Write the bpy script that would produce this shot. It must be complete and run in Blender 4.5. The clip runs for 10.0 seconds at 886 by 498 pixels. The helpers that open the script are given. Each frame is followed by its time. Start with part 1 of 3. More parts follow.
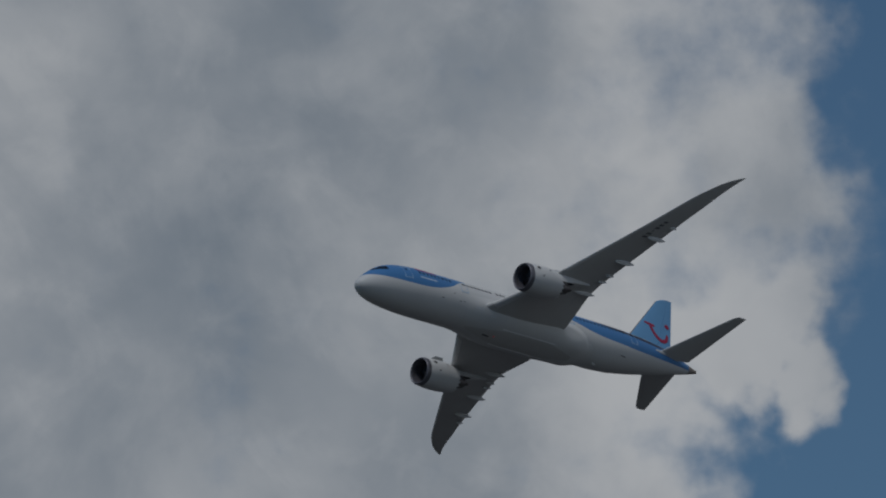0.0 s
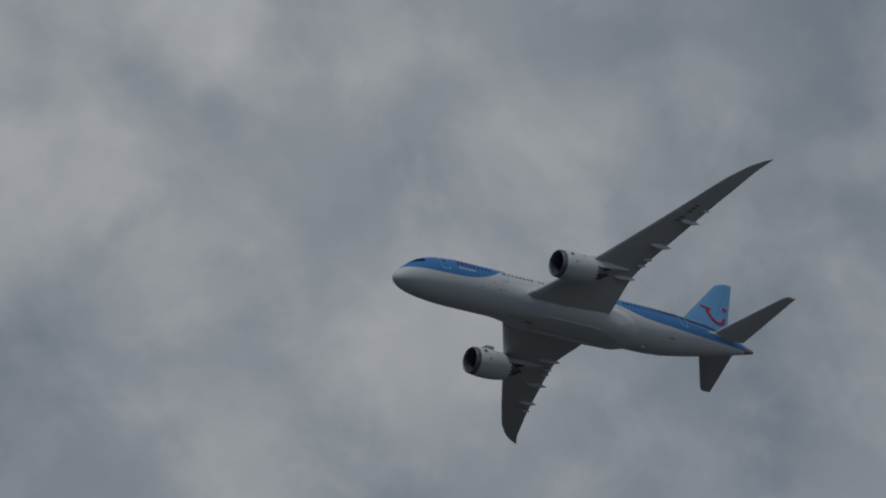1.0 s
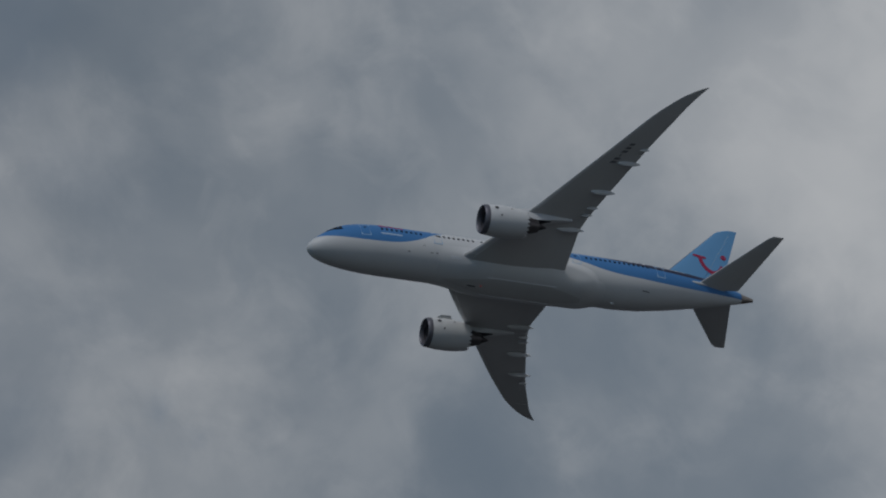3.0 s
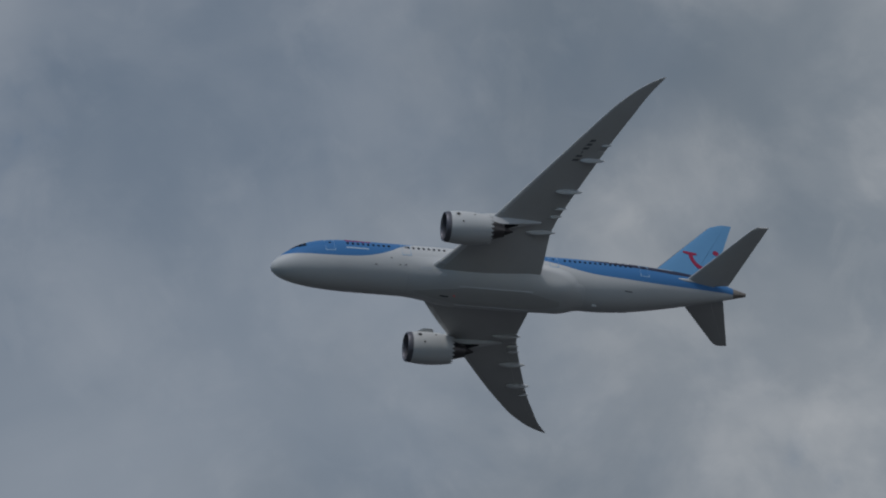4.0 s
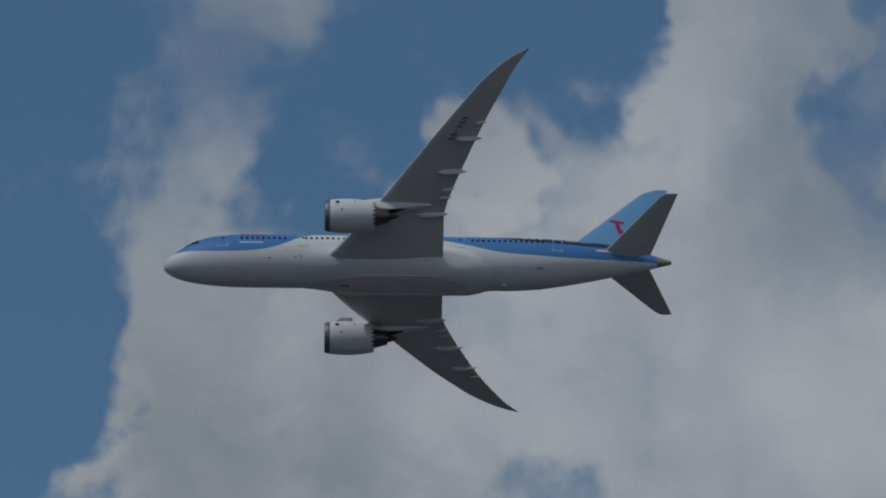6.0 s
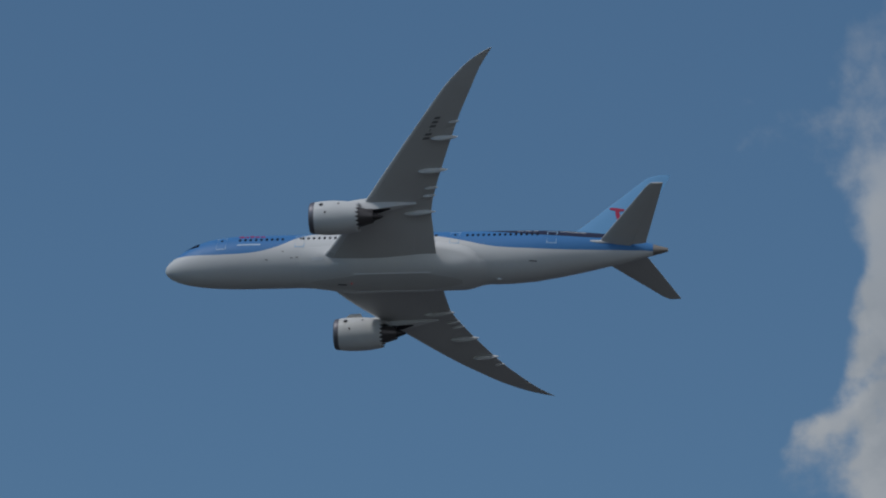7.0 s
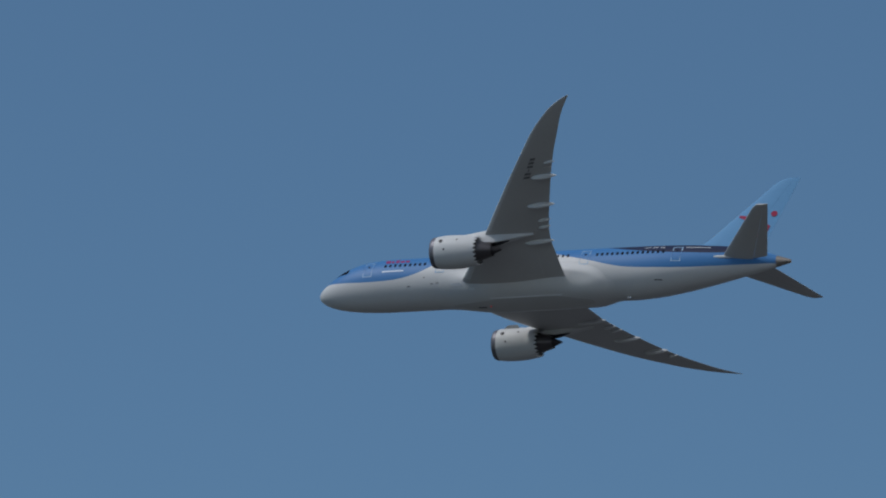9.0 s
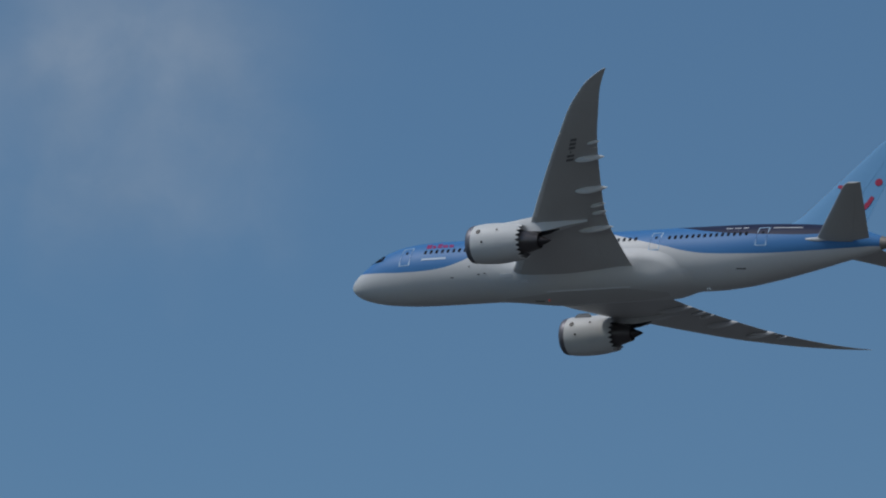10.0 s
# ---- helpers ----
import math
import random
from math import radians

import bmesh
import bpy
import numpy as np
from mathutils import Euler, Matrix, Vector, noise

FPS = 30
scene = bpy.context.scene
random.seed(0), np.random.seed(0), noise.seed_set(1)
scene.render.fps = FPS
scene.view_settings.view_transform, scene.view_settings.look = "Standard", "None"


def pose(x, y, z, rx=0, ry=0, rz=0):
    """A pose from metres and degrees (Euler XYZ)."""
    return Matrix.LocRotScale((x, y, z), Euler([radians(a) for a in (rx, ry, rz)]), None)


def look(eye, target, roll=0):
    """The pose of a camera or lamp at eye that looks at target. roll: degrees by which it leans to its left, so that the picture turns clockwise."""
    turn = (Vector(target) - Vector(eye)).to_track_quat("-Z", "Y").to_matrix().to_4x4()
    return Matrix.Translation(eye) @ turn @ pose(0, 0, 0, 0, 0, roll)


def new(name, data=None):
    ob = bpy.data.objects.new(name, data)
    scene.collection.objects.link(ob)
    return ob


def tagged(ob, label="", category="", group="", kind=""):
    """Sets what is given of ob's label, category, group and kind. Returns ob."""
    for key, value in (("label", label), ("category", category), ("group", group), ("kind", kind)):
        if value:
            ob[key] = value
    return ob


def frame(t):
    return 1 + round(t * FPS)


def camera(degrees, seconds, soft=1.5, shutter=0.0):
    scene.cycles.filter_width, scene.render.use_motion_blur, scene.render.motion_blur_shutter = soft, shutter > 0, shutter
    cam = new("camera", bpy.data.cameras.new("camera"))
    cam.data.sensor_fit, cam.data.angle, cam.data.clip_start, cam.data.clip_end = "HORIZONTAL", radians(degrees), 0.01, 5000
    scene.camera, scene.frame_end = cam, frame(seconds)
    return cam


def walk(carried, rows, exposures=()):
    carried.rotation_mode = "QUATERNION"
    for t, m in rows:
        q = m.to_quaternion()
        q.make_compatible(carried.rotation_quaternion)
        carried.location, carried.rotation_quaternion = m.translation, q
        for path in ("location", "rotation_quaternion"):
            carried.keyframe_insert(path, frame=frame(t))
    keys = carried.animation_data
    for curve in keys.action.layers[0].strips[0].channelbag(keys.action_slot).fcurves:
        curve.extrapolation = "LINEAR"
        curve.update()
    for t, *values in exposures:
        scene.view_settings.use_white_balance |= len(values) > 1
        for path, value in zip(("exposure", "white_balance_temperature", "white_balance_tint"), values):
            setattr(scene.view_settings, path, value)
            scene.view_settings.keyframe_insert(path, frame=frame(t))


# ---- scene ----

LENS = 6.41
cam = camera(LENS, 10.0, soft=2.0)
CAMERA_ROWS = [  # seconds, bearing, elevation
    (0, 24.644, 15.402),
    (0.2, 23.772, 15.459),
    (0.5, 22.461, 15.615),
    (0.8, 21.410, 15.891),
    (1, 20.604, 16.027),
    (1.2, 19.755, 16.058),
    (1.5, 18.732, 16.158),
    (1.8, 17.896, 16.579),
    (2, 17.214, 16.727),
    (2.2, 16.247, 16.729),
    (2.5, 14.613, 16.740),
    (2.7, 13.738, 16.772),
    (3, 12.336, 16.859),
    (3.4, 10.359, 16.958),
    (3.8, 8.448, 17.097),
    (4, 7.556, 17.189),
    (4.2, 6.825, 17.252),
    (4.5, 5.340, 17.347),
    (4.7, 3.692, 17.449),
    (5, 1.881, 17.477),
    (5.2, 0.558, 17.507),
    (5.5, -1.419, 17.427),
    (5.8, -3.174, 17.053),
    (6, -3.778, 17.029),
    (6.2, -4.780, 17.016),
    (6.6, -6.853, 16.888),
    (7, -9.343, 16.677),
    (7.3, -11.390, 16.509),
    (7.5, -12.819, 16.396),
    (7.8, -14.482, 16.215),
    (8, -15.544, 16.217),
    (8.3, -16.852, 16.080),
    (8.5, -17.891, 15.946),
    (8.8, -19.597, 15.873),
    (9, -20.761, 15.830),
    (9.5, -23.753, 15.502),
    (9.7, -24.950, 15.371),
    (10, -26.576, 15.078),
]
FLIGHT_ROWS = [  # seconds, x, y, z, roll, pitch, heading
    (0, 395.91, 841.70, 248.37, 24.22, -2.72, 196.83),
    (0.5, 380.35, 880.01, 262.67, 24.74, -2.66, 195.66),
    (1, 351.57, 892.56, 269.05, 24.98, -2.42, 194.21),
    (1.5, 314.06, 885.49, 269.27, 25.28, -2.39, 193.43),
    (2, 274.93, 875.24, 268.21, 25.43, -2.02, 191.34),
    (2.5, 236.75, 870.29, 268.27, 25.39, -2.17, 189.81),
    (2.7, 221.22, 868.06, 268.11, 25.43, -2.11, 189.12),
    (3, 197.64, 864.22, 267.55, 25.61, -1.87, 188.26),
    (3.4, 166.09, 859.38, 266.53, 25.99, -1.37, 187.40),
    (3.8, 134.74, 856.53, 265.69, 26.42, -0.80, 186.67),
    (4, 119.18, 856.14, 265.45, 26.63, -0.51, 186.31),
    (4.5, 78.35, 849.04, 262.74, 26.55, -0.63, 185.24),
    (5, 31.33, 845.80, 261.07, 26.46, -0.57, 185.32),
    (5.5, -15.42, 842.37, 259.28, 25.87, -0.65, 184.20),
    (6, -60.08, 835.21, 256.38, 25.30, -0.57, 184.31),
    (6.2, -78.42, 837.37, 256.72, 25.25, -0.25, 183.80),
    (6.6, -110.31, 835.37, 255.13, 24.62, -0.36, 182.39),
    (7, -141.49, 828.57, 252.10, 23.59, -1.10, 181.04),
    (7.3, -165.08, 825.56, 250.51, 22.83, -1.55, 180.27),
    (7.5, -181.12, 825.43, 250.00, 22.35, -1.71, 179.91),
    (8, -221.60, 827.04, 249.37, 20.98, -2.18, 179.56),
    (8.5, -260.90, 824.79, 247.76, 18.74, -2.58, 178.94),
    (9, -292.18, 799.95, 239.50, 16.59, -2.98, 178.67),
    (9.5, -303.52, 727.91, 217.31, 14.69, -3.47, 178.31),
    (10, -304.61, 641.77, 191.30, 12.24, -3.94, 178.90),
]

EYE = (0.0, 0.0, 1.7)
walk(cam, [(t, pose(*EYE, 90 + up, 0, -bearing)) for t, bearing, up in CAMERA_ROWS],
     exposures=[(0, -.68), (2.5, -.65), (4, -.34), (4.8, -.23), (5.5, -.23), (6.2, -.28), (7.5, .15), (9, .17), (10, .17)])


# ---------------------------------------------------------------- world and sun
SUN_BEARING, SUN_HEIGHT = 232.0, 54.0   # degrees clockwise from +y, degrees above the horizon


class Nodes:
    """Small helper to write node trees as expressions."""

    def __init__(self, tree):
        self.tree = tree

    def node(self, kind, **settings):
        n = self.tree.nodes.new(kind)
        for key, value in settings.items():
            setattr(n, key, value)
        return n

    def put(self, socket, value):
        if isinstance(value, bpy.types.NodeSocket):
            self.tree.links.new(value, socket)
        else:
            socket.default_value = value

    def math(self, op, a, b=0.0, c=0.0, clamp=False):
        n = self.node("ShaderNodeMath", operation=op, use_clamp=clamp)
        for socket, value in zip(n.inputs, (a, b, c)):
            self.put(socket, value)
        return n.outputs[0]

    def smooth(self, value, low, high, to_low=0.0, to_high=1.0):
        n = self.node("ShaderNodeMapRange", interpolation_type="SMOOTHSTEP")
        for socket, v in zip(n.inputs, (value, low, high, to_low, to_high)):
            self.put(socket, v)
        return n.outputs[0]

    def noise(self, vector, scale, detail=5.0, rough=0.5, distort=0.0):
        n = self.node("ShaderNodeTexNoise")
        self.put(n.inputs["Vector"], vector)
        for key, v in (("Scale", scale), ("Detail", detail), ("Roughness", rough), ("Distortion", distort)):
            self.put(n.inputs[key], v)
        return n.outputs["Fac"]

    def mix(self, fac, a, b, blend="MIX"):
        n = self.node("ShaderNodeMix", data_type="RGBA", blend_type=blend)
        self.put(n.inputs["Factor"], fac)
        self.put(n.inputs[6], a)
        self.put(n.inputs[7], b)
        return n.outputs[2]

    def curve(self, value, points):
        n = self.node("ShaderNodeFloatCurve")
        c = n.mapping.curves[0]
        while len(c.points) < len(points):
            c.points.new(0.5, 0.5)
        for p, (x, y) in zip(c.points, points):
            p.location = (x, y)
        n.mapping.update()
        self.put(n.inputs["Value"], value)
        return n.outputs["Value"]

    def xyz(self, x, y, z):
        n = self.node("ShaderNodeCombineXYZ")
        for socket, v in zip(n.inputs, (x, y, z)):
            self.put(socket, v)
        return n.outputs[0]


# Cloud banks of that afternoon: bearing, elevation, reach in degrees, how much cover they add or take away.
COVER = [
    (31.9, 16.3, 4.8, -0.85), (6.4, 17.2, 3.6, 0.11), (15, 16.5, 9, 0.13),
]
# The torn eastern edge of the overcast.
TORN = [
    (28.4, 13.15, 1.75, -0.75), (28.4, 17.5, 0.9, -0.32), (27.2, 16, 0.7, 0.24), (27.1, 14.7, 0.55, 0.35),
]
# Blue gaps in the broken cloud to the north, and the towers between them.
GAPS = [
    (-3.3, 19.3, 1.65, -0.6), (-2.4, 19.3, 0.9, -0.3), (-4.6, 17.95, 0.8, -0.42), (-4.85, 17.2, 0.55, -0.34), (-0.25, 19.1, 0.8, -0.4), (-0.42, 17.75, 0.6, -0.34), (-0.1, 16.95, 0.3, -0.14),
    (-0.75, 18.4, 0.35, -0.12), (-3, 15.35, 0.35, -0.22), (-6.6, 15.9, 0.7, -0.3),
]
TOWERS = [
    (-3.6, 17.72, 0.42, 0.34), (-1.6, 18.5, 0.8, 0.45), (-2.75, 17.7, 0.45, 0.12), (-5.4, 15.6, 1.1, 0.34),
]
# Thin places, where blue shows through.
VEIL = [
    (4.86, 17.6, 4.2, 0.38), (-0.87, 18.8, 1.2, 0.25), (0.42, 17.6, 1.5, 0.14), (-29.54, 17, 4, 0.5),
    (-5.9, 17.7, 1.0, 0.36), (-5.5, 18.8, 1.0, 0.5), (-2.2, 17.0, 3.0, 0.15), (0.4, 17.6, 1.3, 0.12),
]
# Lit and shaded parts of the overcast, east and west: bearing, elevation, reach, how much lighter.
GLOW_EAST = [
    (26.6, 16.8, 1.1, 0.45), (26.6, 14.4, 1.2, 0.51), (25.6, 15.8, 0.8, 0.33), (22.4, 15, 1.4, -0.28), (22.2, 16.8, 1.5, -0.1), (22.8, 17.15, 0.45, 0.3),
    (20.3, 15.3, 0.9, 0.39), (19.2, 15.6, 1.3, 0.24), (21.4, 17.6, 1, -0.04), (19.8, 18.2, 0.9, -0.33), (17.4, 16.9, 1.3, 0.39), (15.8, 17.6, 1.4, 0.36),
    (18.7, 17.65, 0.45, 0.39), (17.9, 16.5, 0.6, 0.21), (17.6, 14.8, 1.3, -0.15), (13.9, 15.3, 1.7, -0.36), (12.4, 17, 1.6, -0.26), (17.7, 18.4, 0.6, -0.2),
    (15.4, 16.4, 1.2, 0.21),
]
GLOW_WEST = [
    (11.8, 15.3, 1.3, -0.3), (9.5, 17.8, 0.55, 0.33), (10.2, 15.9, 0.9, 0.18), (8.8, 18.6, 1.1, -0.24), (5.57, 18.3, 1, -0.15), (6.9, 18.2, 0.9, -0.24),
    (4.86, 15.9, 1.3, 0.09), (2.06, 15.8, 1.6, 0.28), (4.63, 16.8, 2.2, 0.24), (3.3, 19.1, 1, 0.45), (-0.28, 15.8, 1.2, 0.46), (-2.74, 16.3, 1.5, 0.36),
    (-2.16, 17.9, 0.7, 0.3), (-6.14, 17.5, 0.9, 0.22),
    (5.0, 15.6, 1.3, 0.2), (1.2, 17.5, 1.2, -0.22), (-1.35, 15.8, 0.9, 0.2), (-0.2, 16.4, 0.7, -0.15), (-3.4, 17.2, 0.7, 0.18),
]
# Broader folds of light and shade over the same overcast.
FOLDS = [
    (13.8, 17.9, 1.1, 0.22), (15.4, 17.9, 0.9, 0.14), (12.1, 16.8, 0.8, 0.14), (17.1, 17, 1, -0.22), (14.5, 15.5, 1.2, -0.15),
    (18, 17.9, 0.8, -0.12), (19.7, 15.4, 0.9, -0.1), (19.8, 17.6, 0.9, 0.18), (21.4, 17.2, 0.8, 0.14), (21.4, 14.7, 0.8, 0.12),
    (10.1, 18.3, 1, -0.3), (10.1, 17, 0.9, -0.2), (8.4, 17.2, 0.7, -0.12), (10.1, 15.9, 0.9, -0.12), (6.7, 18.3, 0.9, 0.2),
    (6.7, 16.6, 1.1, 0.14), (-0.6, 16.2, 0.8, 0.28),
]
world = bpy.data.worlds.new("sky")
scene.world = world
world.use_nodes = True
world.node_tree.nodes.clear()
W = Nodes(world.node_tree)
sky = W.node("ShaderNodeTexSky", sky_type="NISHITA", sun_disc=False)
sky.sun_elevation, sky.sun_rotation = radians(SUN_HEIGHT), radians(SUN_BEARING)
sky.air_density, sky.dust_density, sky.ozone_density = 1.0, 0.1, 4.0
aim = W.node("ShaderNodeSeparateXYZ")
W.put(aim.inputs[0], W.node("ShaderNodeTexCoord").outputs["Generated"])
bearing = W.math("MULTIPLY", W.math("ARCTAN2", aim.outputs[0], aim.outputs[1]), 57.2958)
height = W.math("MULTIPLY", W.math("ARCSINE", aim.outputs[2]), 57.2958)
chart = W.xyz(bearing, height, 0.0)
puff = W.noise(chart, .42, 9.0, .52, .25)
wisp = W.noise(chart, 1.2, 7.0, .50, .3)
warp = W.xyz(W.math("ADD", bearing, W.math("MULTIPLY_ADD", puff, 3.0, W.math("MULTIPLY_ADD", W.noise(chart, .9, 6.0, .55), 2.0, -2.5))),
             W.math("ADD", height, W.math("MULTIPLY_ADD", wisp, 2.4, -1.2)), 0.0)


stir = W.node("ShaderNodeMix", data_type="VECTOR")
W.put(stir.inputs["Factor"], .38)
W.put(stir.inputs[4], chart)
W.put(stir.inputs[5], warp)
stir = stir.outputs[1]
loose = W.node("ShaderNodeSeparateXYZ")
W.put(loose.inputs[0], stir)
fray = W.xyz(W.math("ADD", loose.outputs[0], W.math("MULTIPLY_ADD", W.noise(chart, 1.8, 2.6, .5), 1.3, -.65)),
             W.math("ADD", loose.outputs[1], W.math("MULTIPLY_ADD", W.noise(W.xyz(height, bearing, 7.0), 1.8, 2.6, .5), 1.3, -.65)), 0.0)


def pile(banks, where=warp):
    total = None
    for a, e, reach, much in banks:
        n = W.node("ShaderNodeVectorMath", operation="DISTANCE")
        W.put(n.inputs[0], where)
        n.inputs[1].default_value = (a, e, 0)
        one = W.smooth(n.outputs["Value"], reach * 1.35, reach * .35, 0.0, much)
        total = one if total is None else W.math("ADD", total, one)
    return total


west = W.node("ShaderNodeSeparateXYZ")
W.put(west.inputs[0], warp)
cover = W.math("MULTIPLY_ADD", wisp, .30, W.math("MULTIPLY_ADD", puff, .70, W.math("ADD", pile(COVER), pile(TORN + GAPS + TOWERS, fray))))
cover = W.math("ADD", cover, W.smooth(west.outputs[0], -5.4, -6.8, .06, -.62))
cover = W.math("ADD", cover, W.math("MULTIPLY_ADD", W.noise(chart, 3.2, 4.0, .55), .24, W.math("MULTIPLY_ADD", W.noise(chart, 1.7, 4.0, .5), .34, -.265)))
cover = W.smooth(cover, .10, .60, 0.0, .97)
cover = W.math("MULTIPLY", cover, W.math("SUBTRACT", 1.0, pile(VEIL)))
far = W.node("ShaderNodeVectorMath", operation="DISTANCE")
W.put(far.inputs[0], stir)
far.inputs[1].default_value = (-29.0, 16.7, 0)
haze = W.math("MULTIPLY", W.smooth(far.outputs["Value"], 2.3, .2, 0.0, .38), W.math("ADD", wisp, .2))
cover = W.math("MAXIMUM", cover, haze)
broad = W.noise(chart, .36, 7.0, .47, .6)
shade = W.math("MULTIPLY_ADD", broad, 1.05, W.math("MULTIPLY_ADD", wisp, .32, -.255))
tilted = W.xyz(W.math("MULTIPLY_ADD", height, .5, bearing), W.math("MULTIPLY_ADD", bearing, -.35, height), 3.7)
billow = W.smooth(W.noise(tilted, .55, 8.0, .55, .3), .43, .62, -.11, .11)
ruffle = W.smooth(W.noise(tilted, 1.5, 7.0, .55, .5), .49, .68, -.04, .07)
shade = W.math("ADD", shade, W.math("ADD", billow, ruffle))
shade = W.smooth(W.math("ADD", shade, pile(GLOW_EAST + GLOW_WEST + FOLDS, stir)), -.42, 1.28)
cloud = W.mix(shade, (1.88, 2.34, 2.90, 1), (5.90, 6.10, 6.34, 1))
clear = W.mix(1.0, sky.outputs[0], (.61, .745, .775, 1), "MULTIPLY")
# Extra brightness put into the eastern cloud colour, offsetting the lower exposure there.
east_gain = W.smooth(bearing, 5.5, 15.0, 1.0, 1.285)
cloud = W.mix(1.0, cloud, W.xyz(east_gain, east_gain, east_gain), "MULTIPLY")
tint = W.mix(cover, clear, cloud)
back = W.node("ShaderNodeBackground")
W.put(back.inputs["Color"], tint)
back.inputs["Strength"].default_value = 0.08
W.put(W.node("ShaderNodeOutputWorld").inputs["Surface"], back.outputs[0])

sun = new("sun", bpy.data.lights.new("sun", "SUN"))
sun.data.energy, sun.data.angle, sun.data.color = 1.52, radians(4), (1.0, .97, .93)
sb, sh = radians(SUN_BEARING), radians(SUN_HEIGHT)
sun.matrix_world = look((300 * math.sin(sb) * math.cos(sh), 300 * math.cos(sb) * math.cos(sh), 300 * math.sin(sh)), (0, 0, 0))


# ---------------------------------------------------------------- materials
def material(name, colour, rough=0.5, metal=0.0, grime=0.12, grain=1.2, coat=0.0, bump=0.0, shine=0.35):
    m = bpy.data.materials.new(name)
    m.use_nodes = True
    N = Nodes(m.node_tree)
    shader = m.node_tree.nodes["Principled BSDF"]
    place = N.node("ShaderNodeTexCoord").outputs["Object"]
    large = N.noise(place, grain * .25, 4.0, .55)
    small = N.noise(place, grain * 4.0, 5.0, .6)
    dirt = N.math("MULTIPLY", N.math("ADD", N.math("MULTIPLY", large, .65), N.math("MULTIPLY", small, .35)), grime * 2)
    dark = tuple(c * .45 for c in colour) + (1,)
    N.put(shader.inputs["Base Color"], N.mix(dirt, tuple(colour) + (1,), dark))
    N.put(shader.inputs["Roughness"], N.math("MULTIPLY_ADD", small, .15, rough - .07))
    shader.inputs["Metallic"].default_value = metal
    shader.inputs["Coat Weight"].default_value = coat
    shader.inputs["Specular IOR Level"].default_value = shine
    if bump:
        b = N.node("ShaderNodeBump")
        b.inputs["Strength"].default_value = bump
        b.inputs["Distance"].default_value = .02
        N.put(b.inputs["Height"], small)
        N.put(shader.inputs["Normal"], b.outputs[0])
    return m


WHITE = (.66, .67, .68)
BLUE = (.047, .190, .445)
NAVY = (.012, .018, .055)
m_white = material("white_paint", WHITE, .52, grime=.12)
m_grey = material("grey_paint", (.58, .58, .58), .46, grime=.16)
m_edge = material("bare_leading_edge", (.15, .15, .165), .5, .3, grime=.2)
m_lightgrey = material("light_grey_paint", (.68, .68, .68), .4, grime=.12)
m_metal = material("polished_lip", (.18, .18, .21), .5, .5, grime=.2)
m_burnt = material("burnt_metal", (.07, .065, .07), .45, .8, grime=.3, grain=3)
m_darkmetal = material("dark_exhaust_metal", (.035, .034, .042), .5, .6, grime=.3)
m_core = material("core_metal", (.14, .13, .135), .34, .8, grime=.3, grain=3)
m_bronze = material("nozzle_metal", (.36, .32, .29), .5, .7, grime=.3)
m_black = material("black_gap", (.07, .07, .075), .8, shine=.1)
m_duct = material("grey_intake_lining", (.10, .10, .12), .7, shine=.15)
m_glass = material("dark_window", (.012, .016, .026), .5, grime=.02, shine=.03)
m_fan = material("fan_blade", (.08, .08, .095), .6, .3)
m_red = material("red_paint", (.35, .03, .08), .65, shine=.2)
m_name = material("dull_red_lettering", (.30, .05, .17), .65, shine=.2)
m_finblue = material("light_blue_paint", (.13, .315, .55), .65, shine=.2, grime=.06)
m_outline = material("door_outline", (.34, .52, .72), .4)
m_bar = material("white_lettering", (.75, .77, .80), .4)
m_palebar = material("pale_blue_lettering", (.46, .60, .76), .4)
m_reg = material("grey_lettering", (.19, .19, .20), .5)
m_vent = material("vent_shadow", (.10, .10, .11), .6)
m_dark_bar = material("dark_lettering", (.03, .03, .035), .5)


def glowing(name, colour, strength):
    m = material(name, colour, .2)
    p = m.node_tree.nodes["Principled BSDF"]
    p.inputs["Emission Color"].default_value = (*colour, 1)
    p.inputs["Emission Strength"].default_value = strength
    return m


m_beacon = glowing("red_beacon", (.5, .03, .03), .3)


def livery():
    """White below, a blue wave over the nose and another over the tail, navy along the rear spine."""
    m = material("livery", WHITE, .52, grime=.12)
    N = Nodes(m.node_tree)
    shader = m.node_tree.nodes["Principled BSDF"]
    old = shader.inputs["Base Color"].links[0].from_socket
    axis = N.node("ShaderNodeSeparateXYZ")
    N.put(axis.inputs[0], N.node("ShaderNodeTexCoord").outputs["Object"])
    station = N.math("DIVIDE", N.math("SUBTRACT", 26.0, axis.outputs[0]), 57.0)
    level = axis.outputs[2]

    def edge(points):   # paint above a line: station in metres, height in metres
        line = N.curve(station, [(s / 57.0, (z + 3) / 8) for s, z in points])
        over = N.math("SUBTRACT", level, N.math("MULTIPLY_ADD", line, 8.0, -3.0))
        return N.smooth(over, -.025, .025)

    blue = edge(BLUE_LINE)
    navy = edge(NAVY_LINE)
    colour = N.mix(blue, old, (*BLUE, 1))
    colour = N.mix(navy, colour, (*NAVY, 1))
    N.put(shader.inputs["Base Color"], colour)
    return m


